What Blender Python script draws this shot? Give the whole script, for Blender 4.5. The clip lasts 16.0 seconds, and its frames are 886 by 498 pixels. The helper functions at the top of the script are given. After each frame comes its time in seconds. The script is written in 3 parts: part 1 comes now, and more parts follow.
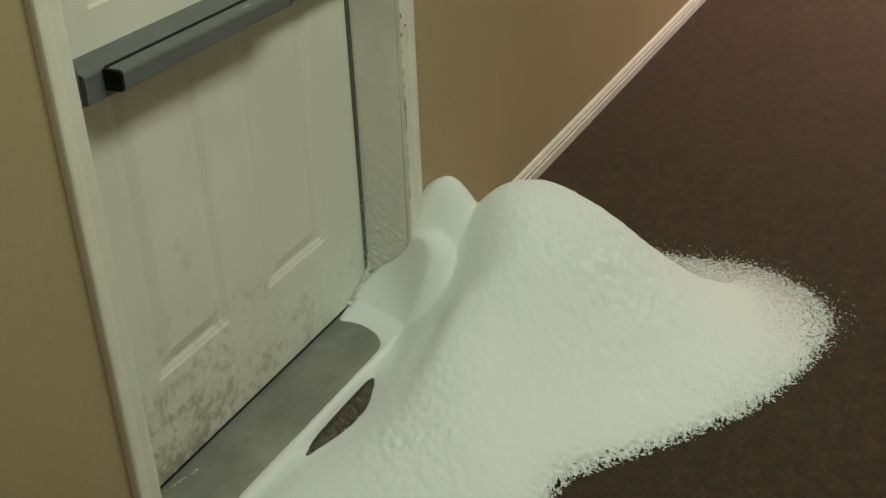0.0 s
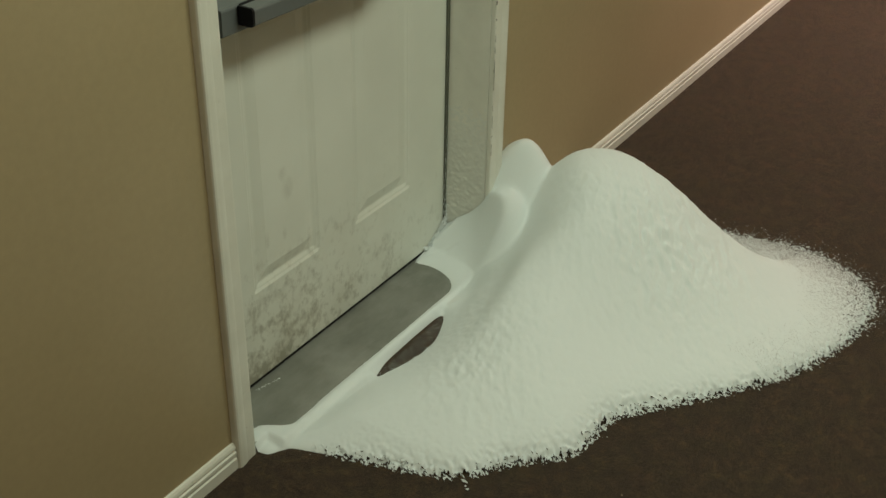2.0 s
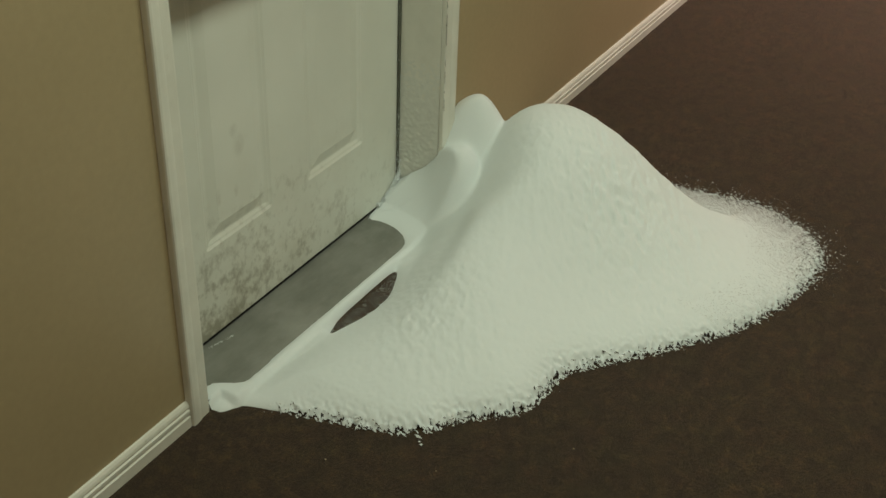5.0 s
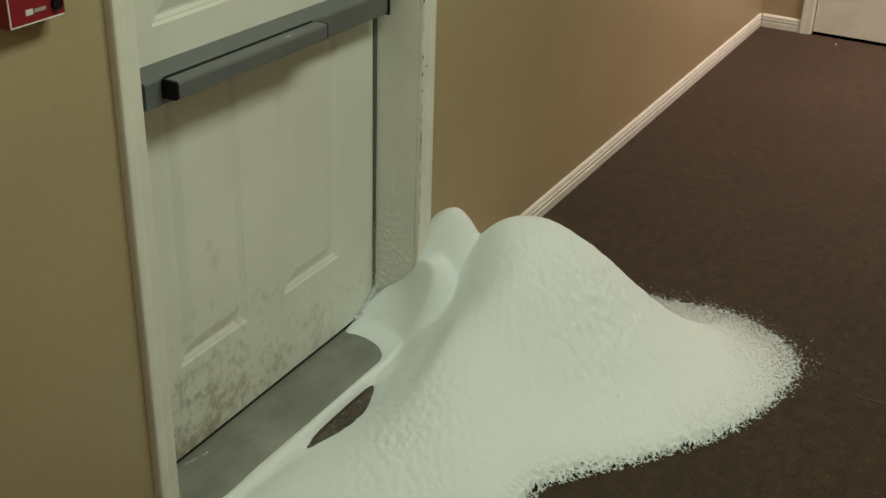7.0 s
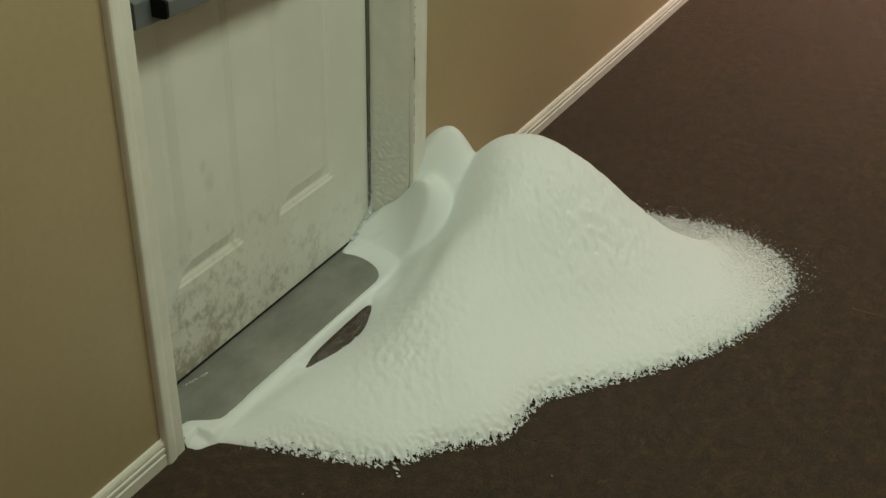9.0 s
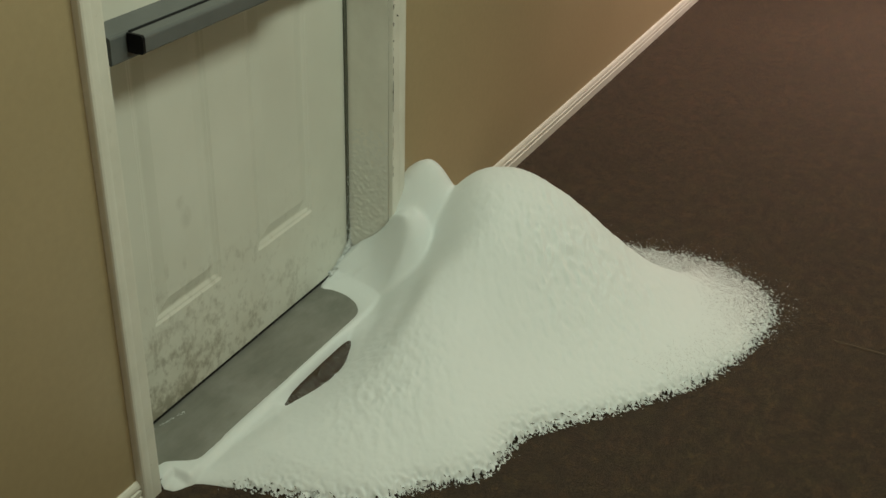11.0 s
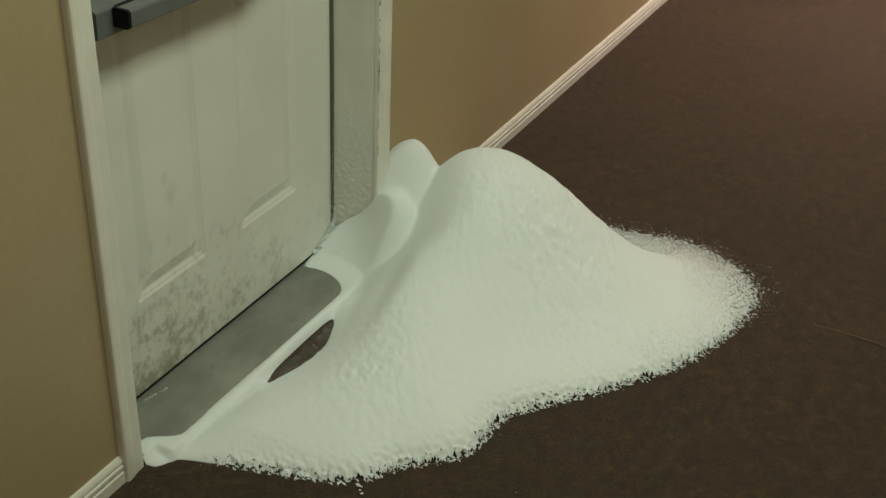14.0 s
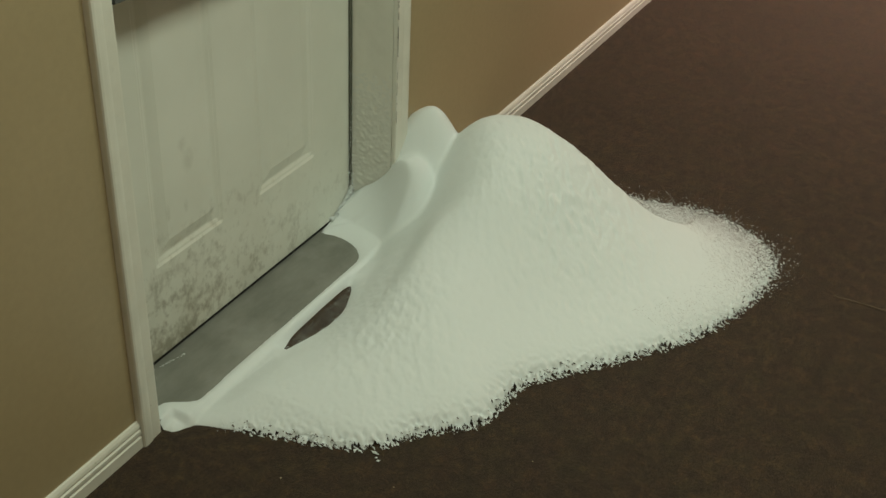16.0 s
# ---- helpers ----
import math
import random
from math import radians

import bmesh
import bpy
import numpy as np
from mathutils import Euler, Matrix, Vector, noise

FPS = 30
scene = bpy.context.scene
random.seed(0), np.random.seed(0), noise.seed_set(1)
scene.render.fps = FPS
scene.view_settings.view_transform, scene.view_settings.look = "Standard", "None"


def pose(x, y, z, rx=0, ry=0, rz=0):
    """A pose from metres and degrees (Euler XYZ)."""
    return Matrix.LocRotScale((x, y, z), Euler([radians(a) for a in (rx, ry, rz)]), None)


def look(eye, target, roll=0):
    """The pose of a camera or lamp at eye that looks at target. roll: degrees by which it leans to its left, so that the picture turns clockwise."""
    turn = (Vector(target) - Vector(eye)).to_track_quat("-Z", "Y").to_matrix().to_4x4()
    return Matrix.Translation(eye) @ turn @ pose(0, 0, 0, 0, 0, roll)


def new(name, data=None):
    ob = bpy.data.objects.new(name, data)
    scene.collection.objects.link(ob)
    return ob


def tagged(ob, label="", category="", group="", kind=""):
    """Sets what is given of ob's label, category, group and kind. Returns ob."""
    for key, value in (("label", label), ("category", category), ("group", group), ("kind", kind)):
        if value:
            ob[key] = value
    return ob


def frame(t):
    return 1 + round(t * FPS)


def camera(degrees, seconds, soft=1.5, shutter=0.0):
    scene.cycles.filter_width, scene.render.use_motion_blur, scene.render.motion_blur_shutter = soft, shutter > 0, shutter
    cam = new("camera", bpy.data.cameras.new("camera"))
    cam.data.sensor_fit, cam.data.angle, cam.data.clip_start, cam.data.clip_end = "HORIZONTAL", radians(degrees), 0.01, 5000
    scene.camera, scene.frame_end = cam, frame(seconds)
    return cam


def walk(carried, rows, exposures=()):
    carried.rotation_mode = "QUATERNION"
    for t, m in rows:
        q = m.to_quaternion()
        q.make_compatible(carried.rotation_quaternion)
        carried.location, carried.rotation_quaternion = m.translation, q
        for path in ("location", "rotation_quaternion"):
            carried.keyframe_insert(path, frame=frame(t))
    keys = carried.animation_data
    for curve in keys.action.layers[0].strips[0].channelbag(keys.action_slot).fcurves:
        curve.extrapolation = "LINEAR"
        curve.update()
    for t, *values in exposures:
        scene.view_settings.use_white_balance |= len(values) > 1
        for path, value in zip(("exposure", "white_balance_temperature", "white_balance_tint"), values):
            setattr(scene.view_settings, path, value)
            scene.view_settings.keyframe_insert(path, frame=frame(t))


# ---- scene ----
cam = camera(41.5, 16.0)
PATH = [
    (0, (-1.1165, -1.1737, 1.5136), (0.4058, -0.3558, 0.5062), -2.27),
    (0.2, (-1.1684, -1.1704, 1.5279), (0.3764, -0.4181, 0.5037), -0.99),
    (0.5, (-1.2305, -1.1965, 1.5396), (0.3139, -0.4130, 0.5388), -0.24),
    (0.8, (-1.2717, -1.2418, 1.5529), (0.3120, -0.3957, 0.6710), -2.66),
    (1, (-1.2989, -1.2668, 1.5557), (0.2849, -0.3956, 0.6998), -1.48),
    (1.2, (-1.3238, -1.2720, 1.5581), (0.2353, -0.3641, 0.6959), 1.62),
    (1.5, (-1.3408, -1.2718, 1.5512), (0.1894, -0.3668, 0.6364), 2.07),
    (1.8, (-1.3435, -1.2670, 1.5504), (0.1482, -0.3431, 0.5903), 1.59),
    (2, (-1.3385, -1.2680, 1.5522), (0.1221, -0.3626, 0.5290), 1.05),
    (2.5, (-1.3275, -1.2762, 1.5583), (0.0887, -0.3992, 0.4521), 0.80),
    (3, (-1.3200, -1.2838, 1.5646), (0.0718, -0.4287, 0.4102), 1.37),
    (3.2, (-1.3178, -1.2859, 1.5669), (0.0717, -0.4390, 0.4026), 1.86),
    (5.3, (-1.3335, -1.2651, 1.5607), (0.1668, -0.4607, 0.5122), 2.56),
    (5.5, (-1.3339, -1.2678, 1.5610), (0.1943, -0.4464, 0.5660), 2.67),
    (6, (-1.3341, -1.2765, 1.5617), (0.2210, -0.4397, 0.6243), 2.16),
    (6.5, (-1.3342, -1.2821, 1.5613), (0.2315, -0.4383, 0.6456), 1.97),
    (7, (-1.3339, -1.2842, 1.5600), (0.2292, -0.4422, 0.6390), 1.91),
    (7.5, (-1.3333, -1.2839, 1.5579), (0.2194, -0.4523, 0.6102), 2.04),
    (8, (-1.3332, -1.2835, 1.5555), (0.2037, -0.4618, 0.5733), 2.11),
    (8.5, (-1.3351, -1.2853, 1.5529), (0.1816, -0.4748, 0.5309), 2.10),
    (8.7, (-1.3366, -1.2867, 1.5518), (0.1721, -0.4803, 0.5147), 1.42),
    (11, (-1.3156, -1.2627, 1.5484), (0.2373, -0.4850, 0.5561), 1.63),
    (11.5, (-1.3165, -1.2697, 1.5476), (0.2527, -0.5041, 0.5740), 1.77),
    (12, (-1.3206, -1.2704, 1.5478), (0.2614, -0.5207, 0.5814), 2.06),
    (12.5, (-1.3255, -1.2679, 1.5477), (0.2635, -0.5298, 0.5815), 2.32),
    (13, (-1.3288, -1.2661, 1.5473), (0.2578, -0.5330, 0.5747), 2.97),
    (13.5, (-1.3289, -1.2660, 1.5473), (0.2432, -0.5287, 0.5558), 2.74),
    (14, (-1.3262, -1.2667, 1.5473), (0.2269, -0.5221, 0.5306), 2.80),
    (14.5, (-1.3225, -1.2669, 1.5467), (0.2133, -0.5153, 0.5083), 2.94),
    (15, (-1.3193, -1.2660, 1.5453), (0.2055, -0.5102, 0.4925), 2.69),
    (15.5, (-1.3171, -1.2635, 1.5433), (0.2004, -0.5084, 0.4815), 2.64),
    (16, (-1.3153, -1.2597, 1.5415), (0.1991, -0.5040, 0.4755), 2.78),
]
walk(cam, [(t, look(eye, target, roll)) for t, eye, target, roll in PATH])

# ---- light ----
world = bpy.data.worlds.new("world")
world.use_nodes = True
world.node_tree.nodes["Background"].inputs[0].default_value = (0.75, 0.85, 0.8, 1)
world.node_tree.nodes["Background"].inputs[1].default_value = 0.0
scene.world = world
scene.view_settings.exposure = 0.0


def overhead_light(x, y, sx, sy, watts, colour, spread=180):
    data = bpy.data.lights.new("overhead_light", "AREA")
    data.shape, data.size, data.size_y, data.energy, data.color = "RECTANGLE", sx, sy, watts, colour
    ob = new("overhead_light", data)
    data.spread = radians(spread)
    ob.matrix_world = pose(x, y, 2.37, 0, 0, 0)
    return ob


overhead_light(0.42, -1.14, 1.2, 0.45, 28.5, (0.90, 1.0, 0.80))
overhead_light(3.60, -1.2, 0.6, 0.6, 38, (1.0, 0.77, 0.69), 116)
# unseen fill light added to brighten the left wall, no fixture known there
overhead_light(-2.3, -1.3, 0.6, 0.6, 10, (1.0, 0.89, 0.70))


# ---- materials ----
def material(name, build):
    m = bpy.data.materials.new(name)
    m.use_nodes = True
    nt = m.node_tree
    build(nt, nt.nodes["Principled BSDF"])
    return m


def node(nt, kind, **values):
    n = nt.nodes.new(kind)
    for key, value in values.items():
        if key in n.inputs:
            n.inputs[key].default_value = value
    return n


def noise_node(nt, scale, detail=4.0, rough=0.6, stretch=(1, 1, 1)):
    co = nt.nodes.new("ShaderNodeTexCoord")
    mp = node(nt, "ShaderNodeMapping", Scale=stretch)
    n = node(nt, "ShaderNodeTexNoise", Scale=scale, Detail=detail, Roughness=rough)
    nt.links.new(co.outputs["Object"], mp.inputs["Vector"])
    nt.links.new(mp.outputs["Vector"], n.inputs["Vector"])
    return n.outputs["Fac"]


def ramp(nt, fac, stops):
    r = nt.nodes.new("ShaderNodeValToRGB")
    el = r.color_ramp.elements
    while len(el) < len(stops):
        el.new(0.5)
    for e, (p, c) in zip(el, stops):
        e.position, e.color = p, (*c, 1)
    nt.links.new(fac, r.inputs["Fac"])
    return r.outputs["Color"]


def mix(nt, fac, a, b, kind="MIX"):
    m = nt.nodes.new("ShaderNodeMix")
    m.data_type, m.blend_type = "RGBA", kind
    for sock, v in ((m.inputs[0], fac), (m.inputs[6], a), (m.inputs[7], b)):
        if isinstance(v, bpy.types.NodeSocket):
            nt.links.new(v, sock)
        else:
            sock.default_value = v if isinstance(v, float) else (*v, 1)
    return m.outputs[2]


def maths(nt, op, a, b):
    m = nt.nodes.new("ShaderNodeMath")
    m.operation, m.use_clamp = op, True
    for sock, v in zip(m.inputs, (a, b)):
        if isinstance(v, bpy.types.NodeSocket):
            nt.links.new(v, sock)
        else:
            sock.default_value = v
    return m.outputs[0]


def bump(nt, bsdf, fac, strength, distance):
    b = node(nt, "ShaderNodeBump", Strength=strength, Distance=distance)
    nt.links.new(fac, b.inputs["Height"])
    nt.links.new(b.outputs["Normal"], bsdf.inputs["Normal"])


def plain(name, colour, rough, metal=0.0, vary=0.12, scale=30.0, relief=0.15, depth=0.001):
    def build(nt, b):
        f = noise_node(nt, scale)
        lo = tuple(c * (1 - vary) for c in colour)
        hi = tuple(min(1, c * (1 + vary)) for c in colour)
        nt.links.new(ramp(nt, f, ((0.3, lo), (0.7, hi))), b.inputs["Base Color"])
        b.inputs["Roughness"].default_value, b.inputs["Metallic"].default_value = rough, metal
        bump(nt, b, noise_node(nt, scale * 8), relief, depth)
    return material(name, build)


def build_wall(nt, b):
    big = ramp(nt, noise_node(nt, 1.6, 3), ((0.3, (0.405, 0.325, 0.19)), (0.7, (0.45, 0.36, 0.215))))
    fine = ramp(nt, noise_node(nt, 60, 4), ((0.3, (0.94, 0.94, 0.94)), (0.7, (1, 1, 1))))
    nt.links.new(mix(nt, 1.0, big, fine, "MULTIPLY"), b.inputs["Base Color"])
    b.inputs["Roughness"].default_value = 0.42
    bump(nt, b, noise_node(nt, 140, 3), 0.12, 0.001)


def build_carpet(nt, b):
    hue = mix(nt, maths(nt, "MULTIPLY", maths(nt, "SUBTRACT", noise_node(nt, 14, 5, 0.7), 0.35), 3.2), (0.0280, 0.0156, 0.0084), (0.0255, 0.0195, 0.0084))
    big = ramp(nt, noise_node(nt, 2.6, 4), ((0.3, (0.80, 0.80, 0.80)), (0.7, (1.15, 1.12, 1.1))))
    worn = ramp(nt, noise_node(nt, 26, 3, 0.6), ((0.30, (0.60, 0.60, 0.62)), (0.5, (1, 1, 1)), (0.70, (1.65, 1.52, 1.3))))
    mid = ramp(nt, noise_node(nt, 55, 6, 0.75), ((0.34, (0.55, 0.56, 0.58)), (0.5, (1, 1, 1)), (0.66, (1.75, 1.65, 1.5))))
    fine = ramp(nt, noise_node(nt, 150, 5, 0.8), ((0.32, (0.35, 0.35, 0.35)), (0.52, (0.95, 0.95, 0.95)), (0.70, (2.0, 1.85, 1.6))))
    c = mix(nt, 1.0, mix(nt, 1.0, mix(nt, 1.0, hue, big, "MULTIPLY"), worn, "MULTIPLY"), mid, "MULTIPLY")
    nt.links.new(mix(nt, 1.0, c, fine, "MULTIPLY"), b.inputs["Base Color"])
    b.inputs["Roughness"].default_value = 0.95
    b.inputs["Sheen Weight"].default_value = 0.18
    b.inputs["Sheen Roughness"].default_value = 0.6
    b.inputs["Sheen Tint"].default_value = (0.58, 0.38, 0.25, 1)
    bump(nt, b, noise_node(nt, 150, 5, 0.8), 0.9, 0.006)


# smears on the exit door: across, up, half-width, half-height
SMUDGES = ((0.289, 0.432, 0.022, 0.030), (0.277, 0.470, 0.016, 0.020), (0.218, 0.341, 0.008, 0.022), (0.274, 0.333, 0.008, 0.018),
           (0.284, 0.282, 0.012, 0.008), (0.557, 0.086, 0.014, 0.022), (0.626, 0.073, 0.012, 0.014), (0.24, 0.20, 0.03, 0.012))


def offset(nt, a, value):
    m = nt.nodes.new("ShaderNodeMath")
    m.operation = "SUBTRACT"
    nt.links.new(a, m.inputs[0])
    m.inputs[1].default_value = value
    return m.outputs[0]


def build_door(nt, b):
    co = nt.nodes.new("ShaderNodeTexCoord")
    sep = nt.nodes.new("ShaderNodeSeparateXYZ")
    nt.links.new(co.outputs["Object"], sep.inputs[0])
    low = nt.nodes.new("ShaderNodeMapRange")
    low.inputs["From Min"].default_value, low.inputs["From Max"].default_value = 0.42, 0.04
    nt.links.new(sep.outputs["Z"], low.inputs["Value"])
    near = nt.nodes.new("ShaderNodeMapRange")
    near.inputs["From Min"].default_value, near.inputs["From Max"].default_value = 0.85, 0.15
    nt.links.new(sep.outputs["X"], near.inputs["Value"])
    reach = maths(nt, "MULTIPLY", low.outputs[0], maths(nt, "ADD", maths(nt, "MULTIPLY", near.outputs[0], 0.7), 0.3))
    blot = noise_node(nt, 13, 3, 0.55)
    scuff = maths(nt, "ADD", maths(nt, "MULTIPLY", noise_node(nt, 46, 6, 0.7, (1, 1, 0.8)), 0.62), maths(nt, "MULTIPLY", blot, 0.38))
    specks = maths(nt, "MULTIPLY", maths(nt, "SUBTRACT", maths(nt, "ADD", scuff, maths(nt, "MULTIPLY", reach, 0.135)), 0.565), 8.0)
    specks = maths(nt, "MULTIPLY", specks, maths(nt, "ADD", maths(nt, "MULTIPLY", reach, 1.3), 0.05))
    for x, z, wide, tall in SMUDGES:
        far_x = maths(nt, "DIVIDE", maths(nt, "ABSOLUTE", offset(nt, sep.outputs["X"], x), 0.0), wide)
        far_z = maths(nt, "DIVIDE", maths(nt, "ABSOLUTE", offset(nt, sep.outputs["Z"], z), 0.0), tall)
        away = maths(nt, "ADD", maths(nt, "MULTIPLY", far_x, far_x), maths(nt, "MULTIPLY", far_z, far_z))
        smear = maths(nt, "MULTIPLY", maths(nt, "SUBTRACT", 1.0, away), maths(nt, "MULTIPLY", maths(nt, "SUBTRACT", scuff, 0.36), 3.0))
        specks = maths(nt, "MAXIMUM", specks, maths(nt, "MULTIPLY", smear, 0.7))
    film = maths(nt, "MULTIPLY", maths(nt, "SUBTRACT", noise_node(nt, 7, 4), 0.40), 2.4)
    paint = ramp(nt, noise_node(nt, 2.5, 3), ((0.3, (0.66, 0.67, 0.60)), (0.7, (0.74, 0.75, 0.68))))
    c = mix(nt, maths(nt, "MULTIPLY", film, maths(nt, "ADD", maths(nt, "MULTIPLY", reach, 0.55), 0.08)), paint, (0.42, 0.40, 0.31))
    c = mix(nt, maths(nt, "MULTIPLY", specks, 0.62), c, (0.20, 0.175, 0.11))
    nt.links.new(c, b.inputs["Base Color"])
    b.inputs["Roughness"].default_value = 0.38
    bump(nt, b, noise_node(nt, 90, 3), 0.06, 0.001)


def build_trim(nt, b):
    paint = ramp(nt, noise_node(nt, 9, 5), ((0.3, (0.66, 0.66, 0.58)), (0.65, (0.76, 0.76, 0.68))))
    dirt = maths(nt, "MULTIPLY", maths(nt, "SUBTRACT", noise_node(nt, 70, 6, 0.7), 0.64), 5.0)
    nt.links.new(mix(nt, dirt, paint, (0.36, 0.33, 0.24)), b.inputs["Base Color"])
    b.inputs["Roughness"].default_value = 0.4
    bump(nt, b, noise_node(nt, 120, 3), 0.08, 0.001)


def build_snow(nt, b):
    b.inputs["Base Color"].default_value = (0.745, 0.795, 0.790, 1)
    b.inputs["Roughness"].default_value = 0.75
    b.inputs["Specular IOR Level"].default_value = 0.25
    b.inputs["Subsurface Weight"].default_value = 0.25
    b.inputs["Subsurface Radius"].default_value = (0.02, 0.02, 0.02)
    b.inputs["Subsurface Scale"].default_value = 0.4
    a = noise_node(nt, 190, 4, 0.7)
    bump(nt, b, a, 0.16, 0.003)


def build_threshold(nt, b):
    dull = ramp(nt, noise_node(nt, 14, 6, 0.65, (0.4, 1, 1)), ((0.3, (0.165, 0.170, 0.145)), (0.7, (0.255, 0.262, 0.230))))
    dust = maths(nt, "MULTIPLY", maths(nt, "SUBTRACT", noise_node(nt, 5, 5), 0.5), 2.0)
    nt.links.new(mix(nt, dust, dull, (0.40, 0.40, 0.37)), b.inputs["Base Color"])
    b.inputs["Roughness"].default_value, b.inputs["Metallic"].default_value = 0.5, 0.1
    bump(nt, b, noise_node(nt, 160, 4, 0.6, (0.15, 1, 1)), 0.12, 0.001)


WALL = material("beige_paint", build_wall)
CARPET = material("brown_carpet", build_carpet)
DOOR = material("door_paint", build_door)
TRIM = material("trim_paint", build_trim)
SNOW = material("snow", build_snow)
SILL = material("dull_aluminium", build_threshold)
CEILING = plain("ceiling_white", (0.72, 0.71, 0.66), 0.9)
BAR = plain("grey_enamel", (0.115, 0.126, 0.125), 0.42, 0.0, 0.10, 18, 0.06)
BLACK = plain("black_plastic", (0.006, 0.006, 0.007), 0.6)
BLACK.node_tree.nodes["Principled BSDF"].inputs["Specular IOR Level"].default_value = 0.15
RUBBER = plain("dark_rubber", (0.095, 0.10, 0.075), 0.7)
GAP = plain("black_gap", (0.006, 0.006, 0.006), 0.8)
RED = plain("red_plastic", (0.23, 0.012, 0.022), 0.33, 0, 0.06, 20, 0.04)
WHITE = plain("white_print", (0.72, 0.70, 0.68), 0.5)
GREYPRINT = plain("grey_print", (0.35, 0.33, 0.33), 0.5)
CHIP = plain("bare_dark_gap", (0.03, 0.025, 0.016), 0.9)
STEEL = plain("steel", (0.45, 0.45, 0.43), 0.35, 0.9)
STRAW = plain("dry_stem", (0.16, 0.12, 0.075), 0.8)
GRAIN_GREY = plain("grey_brown", (0.17, 0.16, 0.145), 0.9)
FROST = plain("frost", (0.70, 0.715, 0.655), 0.6, 0, 0.05, 60, 0.2)
CRUMB = plain("pale_crumb", (0.42, 0.34, 0.22), 0.8)


# ---- building helpers ----
def part(name, bm, mat, parent=None, label="", smooth=False):
    me = bpy.data.meshes.new(name)
    bmesh.ops.recalc_face_normals(bm, faces=bm.faces)
    bm.to_mesh(me)
    bm.free()
    me.materials.append(mat)
    if smooth:
        me.polygons.foreach_set("use_smooth", [True] * len(me.polygons))
    ob = new(name, me)
    if parent is not None:
        ob.parent = parent
    if label:
        tagged(ob, label)
    return ob


def box(bm, x0, x1, y0, y1, z0, z1, bevel=0.0, segments=2):
    made = bmesh.ops.create_cube(bm, size=1.0, matrix=Matrix.LocRotScale(
        ((x0 + x1) / 2, (y0 + y1) / 2, (z0 + z1) / 2), None, (x1 - x0, y1 - y0, z1 - z0)))
    if bevel:
        edges = list({e for v in made["verts"] for e in v.link_edges})
        bmesh.ops.bevel(bm, geom=edges, offset=bevel, segments=segments, affect="EDGES", profile=0.6)
    return bm


def a_box(*args, **kw):
    return box(bmesh.new(), *args, **kw)


def extrude(profile, place, length):
    """A closed profile of (u, v) run along a length; place(u, v, s) gives the point at s."""
    bm = bmesh.new()
    rings = [[bm.verts.new(place(u, v, s)) for u, v in profile] for s in (0.0, length)]
    n = len(profile)
    for i in range(n):
        bm.faces.new((rings[0][i], rings[0][(i + 1) % n], rings[1][(i + 1) % n], rings[1][i]))
    bm.faces.new(rings[0])
    bm.faces.new(rings[1][::-1])
    return bm


def empty(name, place=(0, 0, 0)):
    ob = new(name)
    ob.empty_display_size = 0.05
    ob.location = place
    return ob


# ---- setting: floor, walls, ceiling ----
W, DEEP, HEAD, FAR, BACK, SOUTH, CEIL = 0.90, 0.118, 2.05, 4.115, -3.0, -2.5, 2.4


tagged(part("floor", a_box(BACK, FAR, SOUTH, 0.2, -0.1, 0), CARPET),
       "dark brown low-pile carpet over the corridor floor", "floor", kind="structure")
tagged(part("ceiling", a_box(BACK, FAR, SOUTH, 0.0, CEIL, CEIL + 0.1), CEILING),
       "plain off-white ceiling of the corridor", "ceiling", kind="structure")

bm = bmesh.new()
box(bm, BACK, -0.03, 0, 0.16, 0, CEIL)
box(bm, W + 0.03, FAR, 0, 0.16, 0, CEIL)
box(bm, -0.03, W + 0.03, 0, 0.16, HEAD + 0.03, CEIL)
tagged(part("wall_north", bm, WALL), "beige painted wall with the exit door opening", "wall", kind="structure")
FD0, FD1 = -0.245, -1.105     # the far door's opening
bm = bmesh.new()
box(bm, FAR, FAR + 0.14, FD0 + 0.02, 0.16, 0, CEIL)
box(bm, FAR, FAR + 0.14, SOUTH, FD1 - 0.02, 0, CEIL)
box(bm, FAR, FAR + 0.14, FD1 - 0.02, FD0 + 0.02, HEAD + 0.02, CEIL)
tagged(part("wall_east", bm, WALL), "beige painted end wall with a white door", "wall", kind="structure")
tagged(part("wall_south", a_box(BACK, FAR, SOUTH - 0.12, SOUTH, 0, CEIL), WALL), "plain beige painted corridor wall", "wall", kind="structure")
tagged(part("wall_west", a_box(BACK - 0.12, BACK, SOUTH - 0.12, 0.16, 0, CEIL), WALL), "plain beige painted corridor wall", "wall", kind="structure")

# baseboards: a stepped profile of (out from the wall, up)
BASE = [(0, 0), (0.0105, 0), (0.0105, 0.025), (0.0065, 0.0275), (0.0065, 0.031), (0.0102, 0.033), (0.0102, 0.041),
        (0.0062, 0.0435), (0.0062, 0.047), (0.0095, 0.049), (0.0075, 0.055), (0.004, 0.0595), (0.0015, 0.061), (0, 0.061)]
CW = 0.058
for x0, x1 in ((BACK, -CW), (W + CW - 0.004, FAR)):
    tagged(part("baseboard", extrude(BASE, lambda u, v, s: (x0 + s, -u, v), x1 - x0), TRIM),
           "white painted moulded baseboard along the beige wall", "baseboard", kind="structure")
tagged(part("baseboard", extrude(BASE, lambda u, v, s: (FAR - u, -s - 0.014, v), -FD0 - CW + 0.018 - 0.014), TRIM),
       "short white baseboard beside the far door", "baseboard", kind="structure")
